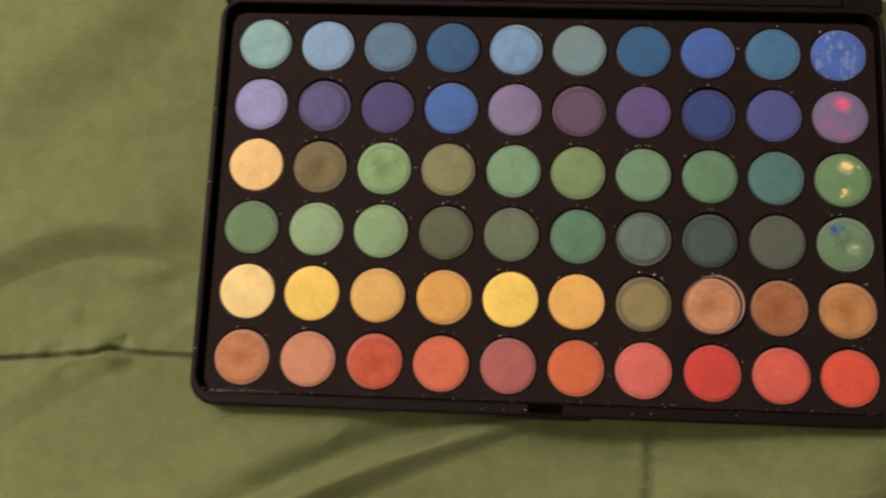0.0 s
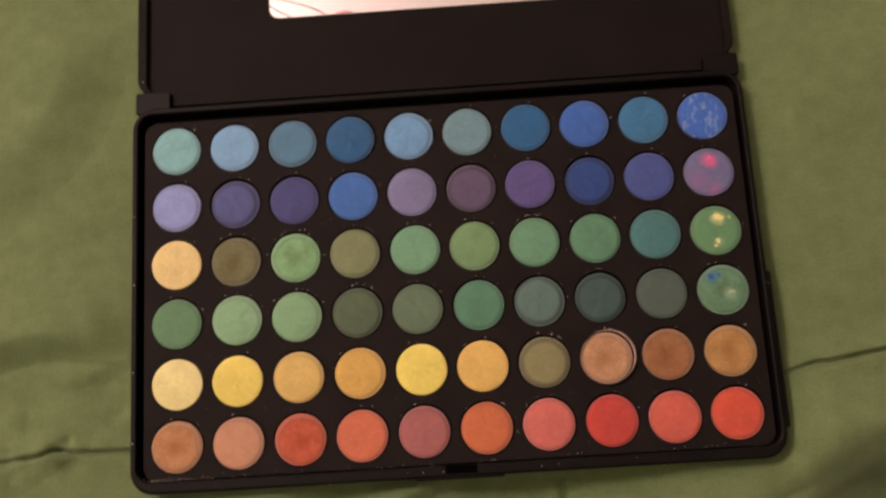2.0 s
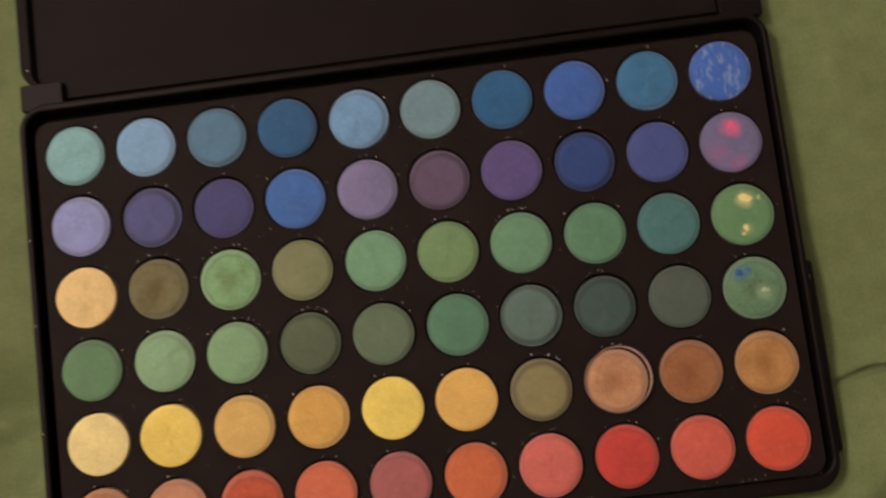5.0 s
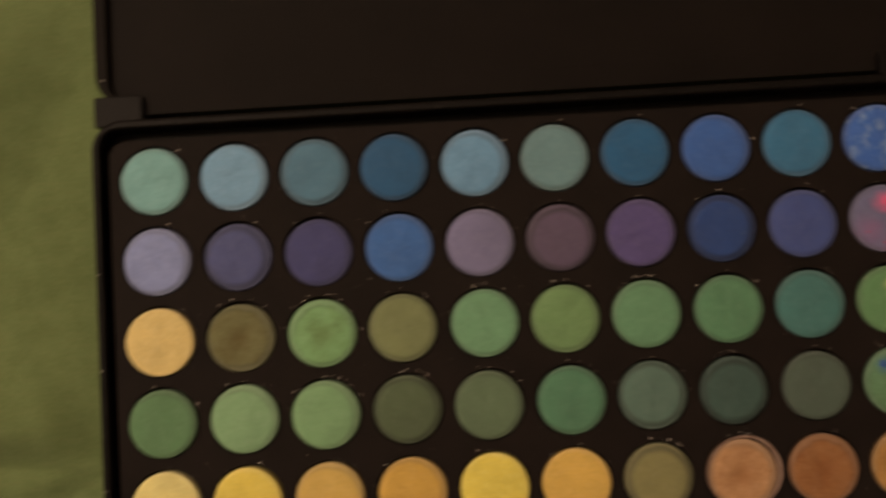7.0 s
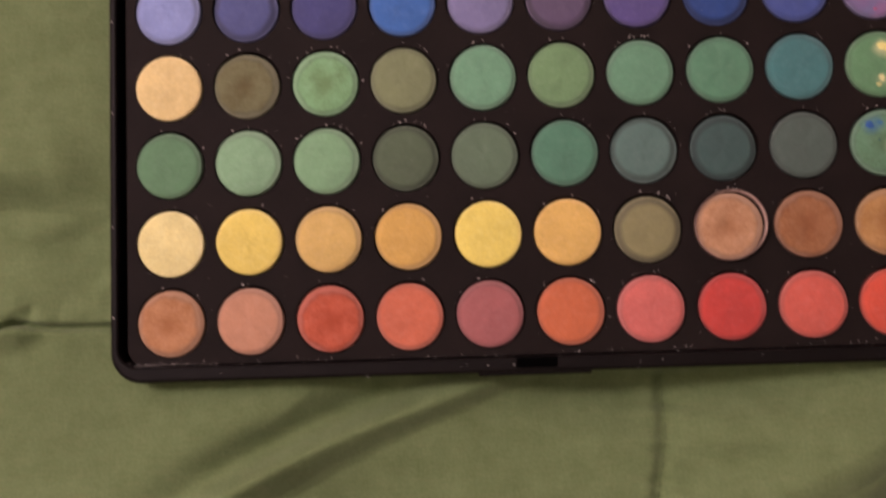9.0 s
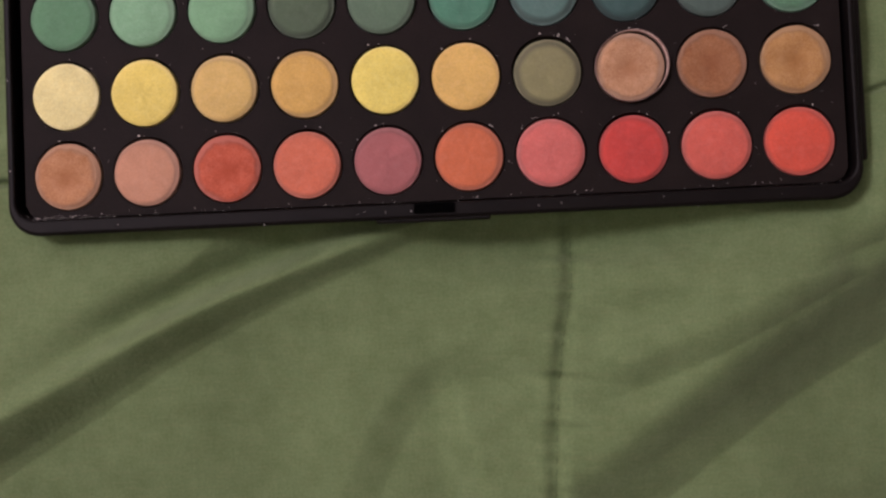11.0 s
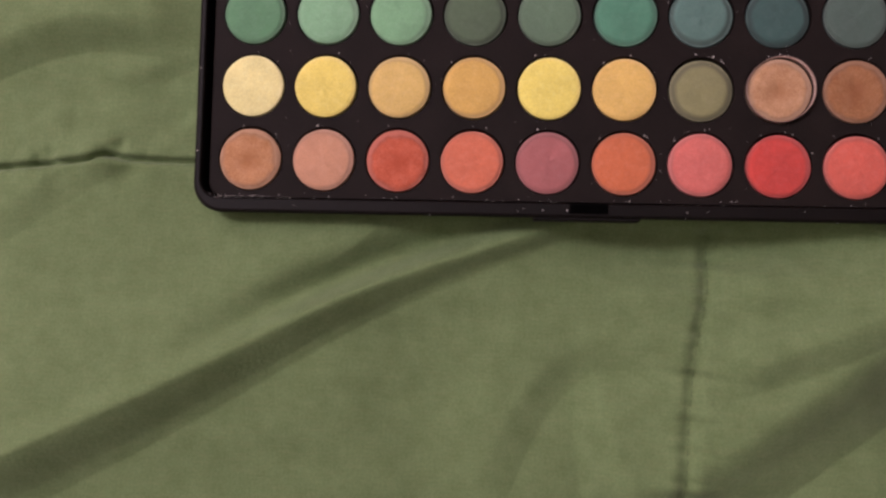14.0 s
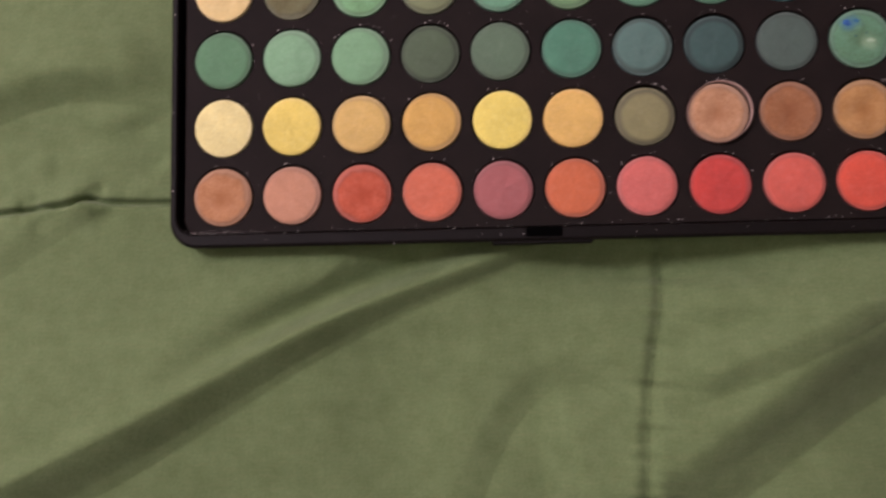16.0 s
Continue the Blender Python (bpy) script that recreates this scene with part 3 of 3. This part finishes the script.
def powder_material(row, col):
    h = POWDERS[row][col]
    c = surface(*(int(h[i:i + 2], 16) for i in (0, 2, 4)))
    if row < 4:
        grey = 0.3 * c[0] + 0.6 * c[1] + 0.1 * c[2]
        c = tuple(v + (grey - v) * 0.07 for v in c)
    c = tuple(v * 0.93 * (0.9 if k == 2 and row > 1 else 1.0) for k, v in enumerate(c))
    second = tuple(v * 0.74 + 0.012 for v in c)
    if (row, col) in WORN:
        second = tuple(v * k for v, k in zip(c, (0.66, 0.58, 0.52)))
    m = material("powder", c, rough=0.9, spec=0.12, second=second, coarse=190 if (row, col) in WORN else 120, fine=1900, bump=0.5, bump_scale=2600, sheen=0.1)
    nt = m.node_tree
    p = nt.nodes["Principled BSDF"]
    # every pan has its own cut of the grain
    tex = nt.nodes["Texture Coordinate"].outputs["Object"]
    own = nt.nodes.new("ShaderNodeVectorMath")
    own.operation = "ADD"
    own.inputs[1].default_value = (0.037 * col + 0.11 * row, 0.053 * row, 0.071 * col)
    for link in list(tex.links):
        nt.links.new(own.outputs["Vector"], link.to_socket)
    nt.links.new(tex, own.inputs[0])
    # the colour rings are centred a little off the middle of the pan
    lean = random.Random(row * 10 + col)
    length = nt.nodes.new("ShaderNodeVectorMath")
    length.operation = "DISTANCE"
    length.inputs[1].default_value = (lean.uniform(-0.0007, 0.0001), lean.uniform(-0.0006, 0.0001), 0)
    ripple = nt.nodes.new("ShaderNodeTexNoise")
    ripple.inputs["Scale"].default_value, ripple.inputs["Detail"].default_value = 260, 3
    radius = nt.nodes.new("ShaderNodeMath")
    radius.operation = "MULTIPLY_ADD"
    radius.inputs[1].default_value = 0.0022 if (row, col) in WORN else 0.0012
    flat = nt.nodes.new("ShaderNodeVectorMath")
    flat.operation = "MULTIPLY"
    flat.inputs[1].default_value = (1, 1, 0)
    nt.links.new(nt.nodes["Texture Coordinate"].outputs["Object"], flat.inputs[0])
    nt.links.new(flat.outputs["Vector"], length.inputs[0])
    nt.links.new(own.outputs["Vector"], ripple.inputs["Vector"])
    nt.links.new(ripple.outputs["Fac"], radius.inputs[0])
    nt.links.new(length.outputs["Value"], radius.inputs[2])

    def radial_tint(lo, hi, colour, amount):
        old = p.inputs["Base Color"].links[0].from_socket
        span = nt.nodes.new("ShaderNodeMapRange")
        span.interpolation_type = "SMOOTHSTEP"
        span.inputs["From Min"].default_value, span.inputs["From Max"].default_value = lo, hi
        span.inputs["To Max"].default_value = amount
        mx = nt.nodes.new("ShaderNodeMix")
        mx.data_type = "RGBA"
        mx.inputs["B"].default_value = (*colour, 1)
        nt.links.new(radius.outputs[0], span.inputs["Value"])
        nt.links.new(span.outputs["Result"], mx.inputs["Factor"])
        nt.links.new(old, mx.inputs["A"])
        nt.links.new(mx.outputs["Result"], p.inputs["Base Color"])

    # loose pale dust in blotches, a darker greyed ring towards the rim, a rubbed hollow in the used ones
    dull = sum(c) / 3
    patch = nt.nodes.new("ShaderNodeTexNoise")
    patch.inputs["Scale"].default_value, patch.inputs["Detail"].default_value, patch.inputs["Roughness"].default_value = 520, 5, 0.7
    nt.links.new(own.outputs["Vector"], patch.inputs["Vector"])
    haze = nt.nodes.new("ShaderNodeMapRange")
    haze.inputs["From Min"].default_value, haze.inputs["From Max"].default_value, haze.inputs["To Max"].default_value = 0.47, 0.72, 0.30
    dusty = nt.nodes.new("ShaderNodeMix")
    dusty.data_type = "RGBA"
    dusty.inputs["B"].default_value = (*(min(0.9, v * 0.95 + dull * 0.25 + 0.02) for v in c), 1)
    nt.links.new(patch.outputs["Fac"], haze.inputs["Value"])
    nt.links.new(haze.outputs["Result"], dusty.inputs["Factor"])
    nt.links.new(p.inputs["Base Color"].links[0].from_socket, dusty.inputs["A"])
    nt.links.new(dusty.outputs["Result"], p.inputs["Base Color"])
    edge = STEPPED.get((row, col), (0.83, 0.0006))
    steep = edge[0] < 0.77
    radial_tint(ROUND * edge[0] + 0.0004, ROUND * edge[0] + (0.0019 if steep else 0.0022), tuple(v * (0.34 if steep else 0.38) + dull * 0.14 + 0.006 for v in c), 0.30 if edge[0] > 0.87 else 0.85)
    # paler outermost line: the light caught by the edge, painted into the colour
    radial_tint(0.0090, 0.0096, tuple(min(0.9, v * 0.9 + dull * 0.15 + 0.03) for v in c), 0.5)
    if (row, col) in WORN:
        radial_tint(0.0062, 0.0008, tuple(v * k for v, k in zip(c, (0.62, 0.50, 0.42))), 0.75)
    # powder of a neighbouring shade rubbed into the surface
    for colour, x, y, rad, amount in RUBBED.get((row, col), ()):
        old = p.inputs["Base Color"].links[0].from_socket
        away = nt.nodes.new("ShaderNodeVectorMath")
        away.operation = "DISTANCE"
        away.inputs[1].default_value = (x, y, 0)
        nt.links.new(flat.outputs["Vector"], away.inputs[0])
        jag = nt.nodes.new("ShaderNodeMath")
        jag.operation = "MULTIPLY_ADD"
        jag.inputs[1].default_value = 0.004
        nt.links.new(ripple.outputs["Fac"], jag.inputs[0])
        nt.links.new(away.outputs["Value"], jag.inputs[2])
        span = nt.nodes.new("ShaderNodeMapRange")
        span.interpolation_type = "SMOOTHSTEP"
        span.inputs["From Min"].default_value, span.inputs["From Max"].default_value = rad + 0.002, 0.002
        span.inputs["To Max"].default_value = amount
        mx = nt.nodes.new("ShaderNodeMix")
        mx.data_type = "RGBA"
        mx.inputs["B"].default_value = (*surface(*colour), 1)
        nt.links.new(jag.outputs[0], span.inputs["Value"])
        nt.links.new(span.outputs["Result"], mx.inputs["Factor"])
        nt.links.new(old, mx.inputs["A"])
        nt.links.new(mx.outputs["Result"], p.inputs["Base Color"])
    if (row, col) == (0, 9):
        old = p.inputs["Base Color"].links[0].from_socket
        v = nt.nodes.new("ShaderNodeTexNoise")
        v.inputs["Scale"].default_value, v.inputs["Detail"].default_value, v.inputs["Roughness"].default_value = 1.0, 3, 0.6
        streak = nt.nodes.new("ShaderNodeMapping")
        streak.inputs["Scale"].default_value = (640, 300, 400)
        nt.links.new(nt.nodes["Texture Coordinate"].outputs["Object"], streak.inputs["Vector"])
        r = nt.nodes.new("ShaderNodeMapRange")
        r.inputs["From Min"].default_value, r.inputs["From Max"].default_value = 0.52, 0.72
        mx = nt.nodes.new("ShaderNodeMix")
        mx.data_type = "RGBA"
        mx.inputs["B"].default_value = (0.22, 0.34, 0.56, 1)
        nt.links.new(streak.outputs["Vector"], v.inputs["Vector"])
        nt.links.new(v.outputs["Fac"], r.inputs["Value"])
        nt.links.new(r.outputs["Result"], mx.inputs["Factor"])
        nt.links.new(old, mx.inputs["A"])
        nt.links.new(mx.outputs["Result"], p.inputs["Base Color"])
    return m


def pan_height(r, dome, worn, edge=(0.83, 0.0006)):
    """Height of the pressed powder at the radius r: a level top, then a slope to the rim of the pan."""
    q = r / ROUND
    t = min(1.0, max(0.0, (q - edge[0]) / (0.985 - edge[0])))
    z = dome * (1 - q * q) - 0.55 * edge[1] * t * t * (3 - 2 * t)
    return z - worn * math.exp(-(q / 0.42) ** 2)


def pan_mesh(row, col, rng):
    sunk = SUNK.get((row, col), 0.0)
    worn = WORN.get((row, col), 0.0)
    dome = 0.0003 + 0.0003 * rng.random()
    edge = STEPPED.get((row, col), (0.80 + 0.06 * rng.random(), 0.0005 + 0.0003 * rng.random()))
    n = 44
    qs = (0.18, 0.36, 0.52, 0.64, 0.72, 0.77, 0.81, 0.85, 0.88, 0.91, 0.94, 0.965, 0.985)
    bm = bmesh.new()
    top = 0.0004 - sunk
    centre = bm.verts.new((0, 0, top + pan_height(0, dome, worn, edge)))
    rings = []
    ph = [rng.random() * 6.28 for _ in range(4)]
    for q in qs:
        ring = []
        for k in range(n):
            a = 2 * math.pi * k / n
            wob = 0.00006 * math.sin(3 * a + ph[0] + q * 4) + 0.00005 * math.sin(5 * a + ph[1]) + worn * 0.25 * q * (1 - q) * math.sin(2 * a + ph[2])
            u = q * (1 + q ** 6 * 0.006 * (math.sin(4 * a + ph[3]) + math.sin(7 * a + ph[2])))
            shift = 0.035 * (1 - q ** 4) * q  # the level top lies a little off centre
            ring.append(bm.verts.new((ROUND * (u * math.cos(a) - shift * math.cos(ph[1])), ROUND * (u * math.sin(a) - shift * math.sin(ph[1])), top + pan_height(q * ROUND, dome, worn, edge) + wob)))
        rings.append(ring)
    rings.append([bm.verts.new((ROUND * math.cos(2 * math.pi * k / n), ROUND * math.sin(2 * math.pi * k / n), top - edge[1] - 0.0002)) for k in range(n)])
    rings.append([bm.verts.new((ROUND * math.cos(2 * math.pi * k / n), ROUND * math.sin(2 * math.pi * k / n), -0.0044)) for k in range(n)])
    for k in range(n):
        bm.faces.new((centre, rings[0][k], rings[0][(k + 1) % n]))
    for p, q in zip(rings, rings[1:]):
        for k in range(n):
            bm.faces.new((p[k], q[k], q[(k + 1) % n], p[(k + 1) % n]))
    return bm


def blob(cx, cy, rx, ry, z, rng, turn=0.0, high=0.00010):
    """A small uneven dab of powder."""
    bm = bmesh.new()
    n = 14
    top = bm.verts.new((cx, cy, z + high))
    inner, outer = [], []
    ph = [rng.random() * 6.28 for _ in range(3)]
    for k in range(n):
        a = 2 * math.pi * k / n
        w = 1 + 0.12 * math.sin(2 * a + ph[0]) + 0.10 * math.sin(3 * a + ph[1]) + 0.07 * math.sin(5 * a + ph[2])
        ex, ey = rx * w * math.cos(a), ry * w * math.sin(a)
        ex, ey = ex * math.cos(turn) - ey * math.sin(turn), ex * math.sin(turn) + ey * math.cos(turn)
        inner.append(bm.verts.new((cx + ex * 0.6, cy + ey * 0.6, z + high * 0.7)))
        outer.append(bm.verts.new((cx + ex, cy + ey, z - 0.0003)))
    for k in range(n):
        bm.faces.new((top, inner[k], inner[(k + 1) % n]))
        bm.faces.new((inner[k], outer[k], outer[(k + 1) % n], inner[(k + 1) % n]))
    return bm


SMEARS = {
    (1, 9): ((surface(228, 90, 125), 0.0004, 0.0046, 0.0017, 0.0016), (surface(190, 95, 130), -0.0004, 0.0022, 0.0010, 0.0008),
             (surface(165, 90, 120), -0.0052, -0.0035, 0.0007, 0.0005), (surface(165, 85, 110), -0.0005, -0.0066, 0.0009, 0.0005)),
    (2, 9): ((surface(235, 205, 115), 0.0010, 0.0046, 0.0026, 0.0017), (surface(225, 200, 130), 0.0001, -0.0040, 0.0011, 0.0012),
             (surface(205, 185, 110), -0.0008, -0.0058, 0.0011, 0.0006), (surface(170, 170, 110), 0.0050, 0.0044, 0.0008, 0.0012)),
    (3, 9): ((surface(60, 90, 140), -0.0042, 0.0048, 0.0016, 0.0012), (surface(70, 105, 130), -0.0012, 0.0054, 0.0010, 0.0008),
             (surface(60, 85, 85), -0.0018, 0.0006, 0.0005, 0.0004), (surface(60, 85, 85), 0.0016, 0.0016, 0.0004, 0.0004), (surface(160, 170, 130), 0.0026, -0.0010, 0.0016, 0.0010)),
}
pan_rng = random.Random(11)
pans = {}
for row in range(6):
    for col in range(10):
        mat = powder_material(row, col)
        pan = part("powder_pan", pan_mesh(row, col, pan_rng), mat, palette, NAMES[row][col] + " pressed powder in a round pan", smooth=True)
        under(pan)
        lift = 0.0006 if (row, col) == (4, 7) else 0.0
        pan.location = ((col - 4.5) * PX + pan_rng.uniform(-0.00018, 0.00010), (2.5 - row) * PY - 0.0002 + pan_rng.uniform(-0.00015, 0.0001), lift)
        pan.rotation_euler = (radians(pan_rng.uniform(-1.2, 1.2)), radians(pan_rng.uniform(-1.2, 1.2)), pan_rng.uniform(-0.35, 0.35))
        if (row, col) in SMEARS or (row, col) == (0, 9):
            pan.rotation_euler = (0, 0, 0)
        pans[row, col] = pan
        for c, x, y, rx, ry in SMEARS.get((row, col), ()):
            z = 0.0005 + pan_height(math.hypot(x, y), 0.00045, WORN.get((row, col), 0))
            part("smear", blob(x, y, rx, ry, z, pan_rng), material("smear", c, rough=0.9, spec=0.1, mix=0.2, coarse=300, fine=1500), pan, smooth=True)


def torn_ring():
    """The pale lifted rim of the damaged pan, as a thin uneven ring."""
    bm = bmesh.new()
    n = 48
    prof = []
    for k in range(n):
        a = 2 * math.pi * k / n
        w = 0.00022 + 0.00060 * max(0.0, math.cos(a - 0.55)) ** 1.5
        r = 0.0092 + 0.0006 * max(0.0, math.cos(a - 0.55))
        prof.append([bm.verts.new((math.cos(a) * q, math.sin(a) * q, z)) for q, z in ((r, -0.0008), (r, 0.0004), (r + w * 0.5, 0.00075), (r + w, 0.0004), (r + w, -0.0008))])
    for k in range(n):
        p, q = prof[k], prof[(k + 1) % n]
        for j in range(5):
            bm.faces.new((p[j], q[j], q[(j + 1) % 5], p[(j + 1) % 5]))
    return bm


ring = part("torn_rim", torn_ring(), RIMDUST, pans[4, 7], "pale torn rim of the pan", smooth=True)
pans[4, 7].rotation_euler = (0, 0, 0)


def crumbs():
    """Crumbs of powder along the upper edges of the wells, and dust on the rim."""
    rng = random.Random(5)
    bm = bmesh.new()

    def crumb(x, y, z, s):
        verts = bmesh.ops.create_icosphere(bm, subdivisions=1, radius=s)["verts"]
        k = (rng.uniform(0.7, 1.4), rng.uniform(0.6, 1.1), rng.uniform(0.4, 0.8))
        turn = Matrix.Rotation(rng.uniform(0, 6.28), 3, "Z")
        for v in verts:
            v.co = turn @ Vector((v.co.x * k[0], v.co.y * k[1], v.co.z * k[2])) * rng.uniform(0.85, 1.15) + Vector((x, y, z))

    many = {(2, 2): 9, (2, 3): 7, (2, 4): 5, (2, 5): 5, (2, 6): 10, (2, 7): 4, (3, 2): 10, (3, 3): 10, (3, 4): 5, (3, 7): 6, (1, 4): 5, (1, 3): 3, (3, 1): 4,
            (3, 5): 4, (3, 6): 5, (2, 1): 4, (1, 7): 4, (4, 6): 7, (4, 7): 5, (5, 6): 6, (5, 5): 5, (5, 4): 4, (5, 7): 4}
    for row in range(6):
        for col in range(10):
            cx, cy = (col - 4.5) * PX, (2.5 - row) * PY
            for _ in range(many.get((row, col), 2 if row else 1)):
                a = radians(rng.gauss(88, 32))
                r = rng.uniform(0.0099, 0.0107)
                crumb(cx + r * math.cos(a), cy + r * math.sin(a), -0.0004, rng.uniform(0.00009, 0.00026))
    for _ in range(420):
        crumb(rng.uniform(-0.109, 0.109), rng.uniform(-0.065, 0.065), -0.00045, rng.uniform(0.00004, 0.00010))
    for _ in range(90):
        crumb(rng.uniform(-0.111, 0.111), rng.gauss(-0.0662, 0.0005), -0.0005, rng.uniform(0.00006, 0.00018))
    for _ in range(110):
        crumb(-0.1095 + 0.024 * rng.random() ** 1.5, rng.gauss(-0.0664, 0.00025), -0.0004, rng.uniform(0.00004, 0.00011))
    for x in (-0.085, -0.045, -0.0195, -0.0178, -0.0122, -0.0052, 0.029, 0.0285, 0.035, 0.062, 0.071, 0.093):
        crumb(x, rng.uniform(-0.0715, -0.0682), 0.0014, rng.uniform(0.00010, 0.00022))
    for x, y in ((-0.1146, -0.053), (-0.1146, -0.028), (-0.1145, 0.004), (-0.1145, 0.03), (-0.1120, 0.0835), (0.1125, 0.0800), (0.1147, -0.01)):
        crumb(x, y, 0.0013 if y < 0.075 else 0.0001, 0.00022)
    return bm


tagged(under(part("powder_dust", crumbs(), CRUMB, palette, "pale crumbs of spilled powder")), kind="stuff")


# ---- the printed flowers and dots of the wallpaper, seen in the mirror ----
def disc(x, z, rx, rz, rng, uneven=0.06, proud=0.0015):
    ph = [rng.random() * 6.28 for _ in range(2)]
    pts = []
    for k in range(24):
        a = 2 * math.pi * k / 24
        w = 1 + uneven * math.sin(3 * a + ph[0]) + uneven * 0.6 * math.sin(5 * a + ph[1])
        pts.append((x + rx * w * math.cos(a), z + rz * w * math.sin(a)))
    return loft([[(px, YN + 0.001, pz) for px, pz in pts], [(px, YN - proud, pz) for px, pz in pts]], False, True)


def stroke(pts, w, proud=0.0012):
    """A thin flat printed line through points on the wall."""
    bm = bmesh.new()
    prev = None
    for k, (x, z) in enumerate(pts):
        a, b = pts[max(0, k - 1)], pts[min(len(pts) - 1, k + 1)]
        dx, dz = b[0] - a[0], b[1] - a[1]
        l = math.hypot(dx, dz) or 1
        nx, nz = -dz / l * w / 2, dx / l * w / 2
        cur = (bm.verts.new((x + nx, YN - proud, z + nz)), bm.verts.new((x - nx, YN - proud, z - nz)))
        if prev:
            bm.faces.new((prev[0], prev[1], cur[1], cur[0]))
        prev = cur
    return bm


def petal_line(cx, cz, angle, start, length, width):
    pts = []
    for k in range(33):
        t = math.pi * 2 * k / 32
        u = start + length * (0.5 - 0.5 * math.cos(t))
        v = width * 0.5 * math.sin(t) * (0.6 + 0.4 * (0.5 - 0.5 * math.cos(t)))
        a = radians(angle)
        pts.append((cx + u * math.cos(a) - v * math.sin(a), cz + u * math.sin(a) + v * math.cos(a)))
    return pts


wall_rng = random.Random(3)


def printed_flower(cx, cz, size, mat, turn):
    for a, near, l, w in ((182, 0.07, 0.19, 0.055), (124, 0.085, 0.16, 0.085), (72, 0.085, 0.16, 0.13), (14, 0.07, 0.19, 0.085), (245, 0.07, 0.15, 0.07), (300, 0.07, 0.14, 0.10)):
        part("petal_outline", stroke(petal_line(cx, cz, a + turn, near * size, l * size, w * size), 0.0026), LINE_PRINT, wall_north)
    for k in range(7):
        a = 2 * math.pi * k / 7 + turn
        part("flower_petal", disc(cx + 0.038 * size * math.cos(a), cz + 0.036 * size * math.sin(a), 0.033 * size, 0.031 * size, wall_rng, 0.12, 0.0018 + 0.0004 * k), mat, wall_north)
    part("flower_heart", stroke(petal_line(cx, cz, 40, -0.02 * size, 0.05 * size, 0.035 * size), 0.006, 0.0052), OLIVE_PRINT, wall_north)


printed_flower(-0.532, 2.045, 1.15, PINK_PRINT, 0)
printed_flower(-0.42, 1.48, 0.9, PINK_PRINT, 35)
printed_flower(0.38, 1.52, 1.0, PINK_PRINT, 60)
for x, z, r, mat in ((-0.225, 1.628, 0.021, PINK_PRINT), (-0.064, 1.786, 0.016, PINK_PRINT), (0.121, 1.92, 0.025, PINK_PRINT), (-0.295, 1.905, 0.023, RED_PRINT),
                     (0.243, 1.943, 0.014, OLIVE_PRINT), (0.169, 1.666, 0.018, PINK_PRINT), (-0.704, 1.905, 0.025, OLIVE_PRINT), (-0.720, 2.151, 0.020, OLIVE_PRINT),
                     (-0.582, 2.318, 0.022, RED_PRINT), (-0.396, 2.219, 0.014, OLIVE_PRINT), (-0.818, 2.172, 0.015, OLIVE_PRINT), (0.02, 1.40, 0.018, OLIVE_PRINT)):
    part("printed_dot", disc(x, z, r, r, wall_rng), mat, wall_north)
part("line_print", stroke(petal_line(-0.39, 1.875, -12, 0.0, 0.075, 0.07), 0.0030), LINE_PRINT, wall_north)
part("line_print", stroke(petal_line(-0.475, 2.345, -8, 0.0, 0.10, 0.06), 0.0030), LINE_PRINT, wall_north)
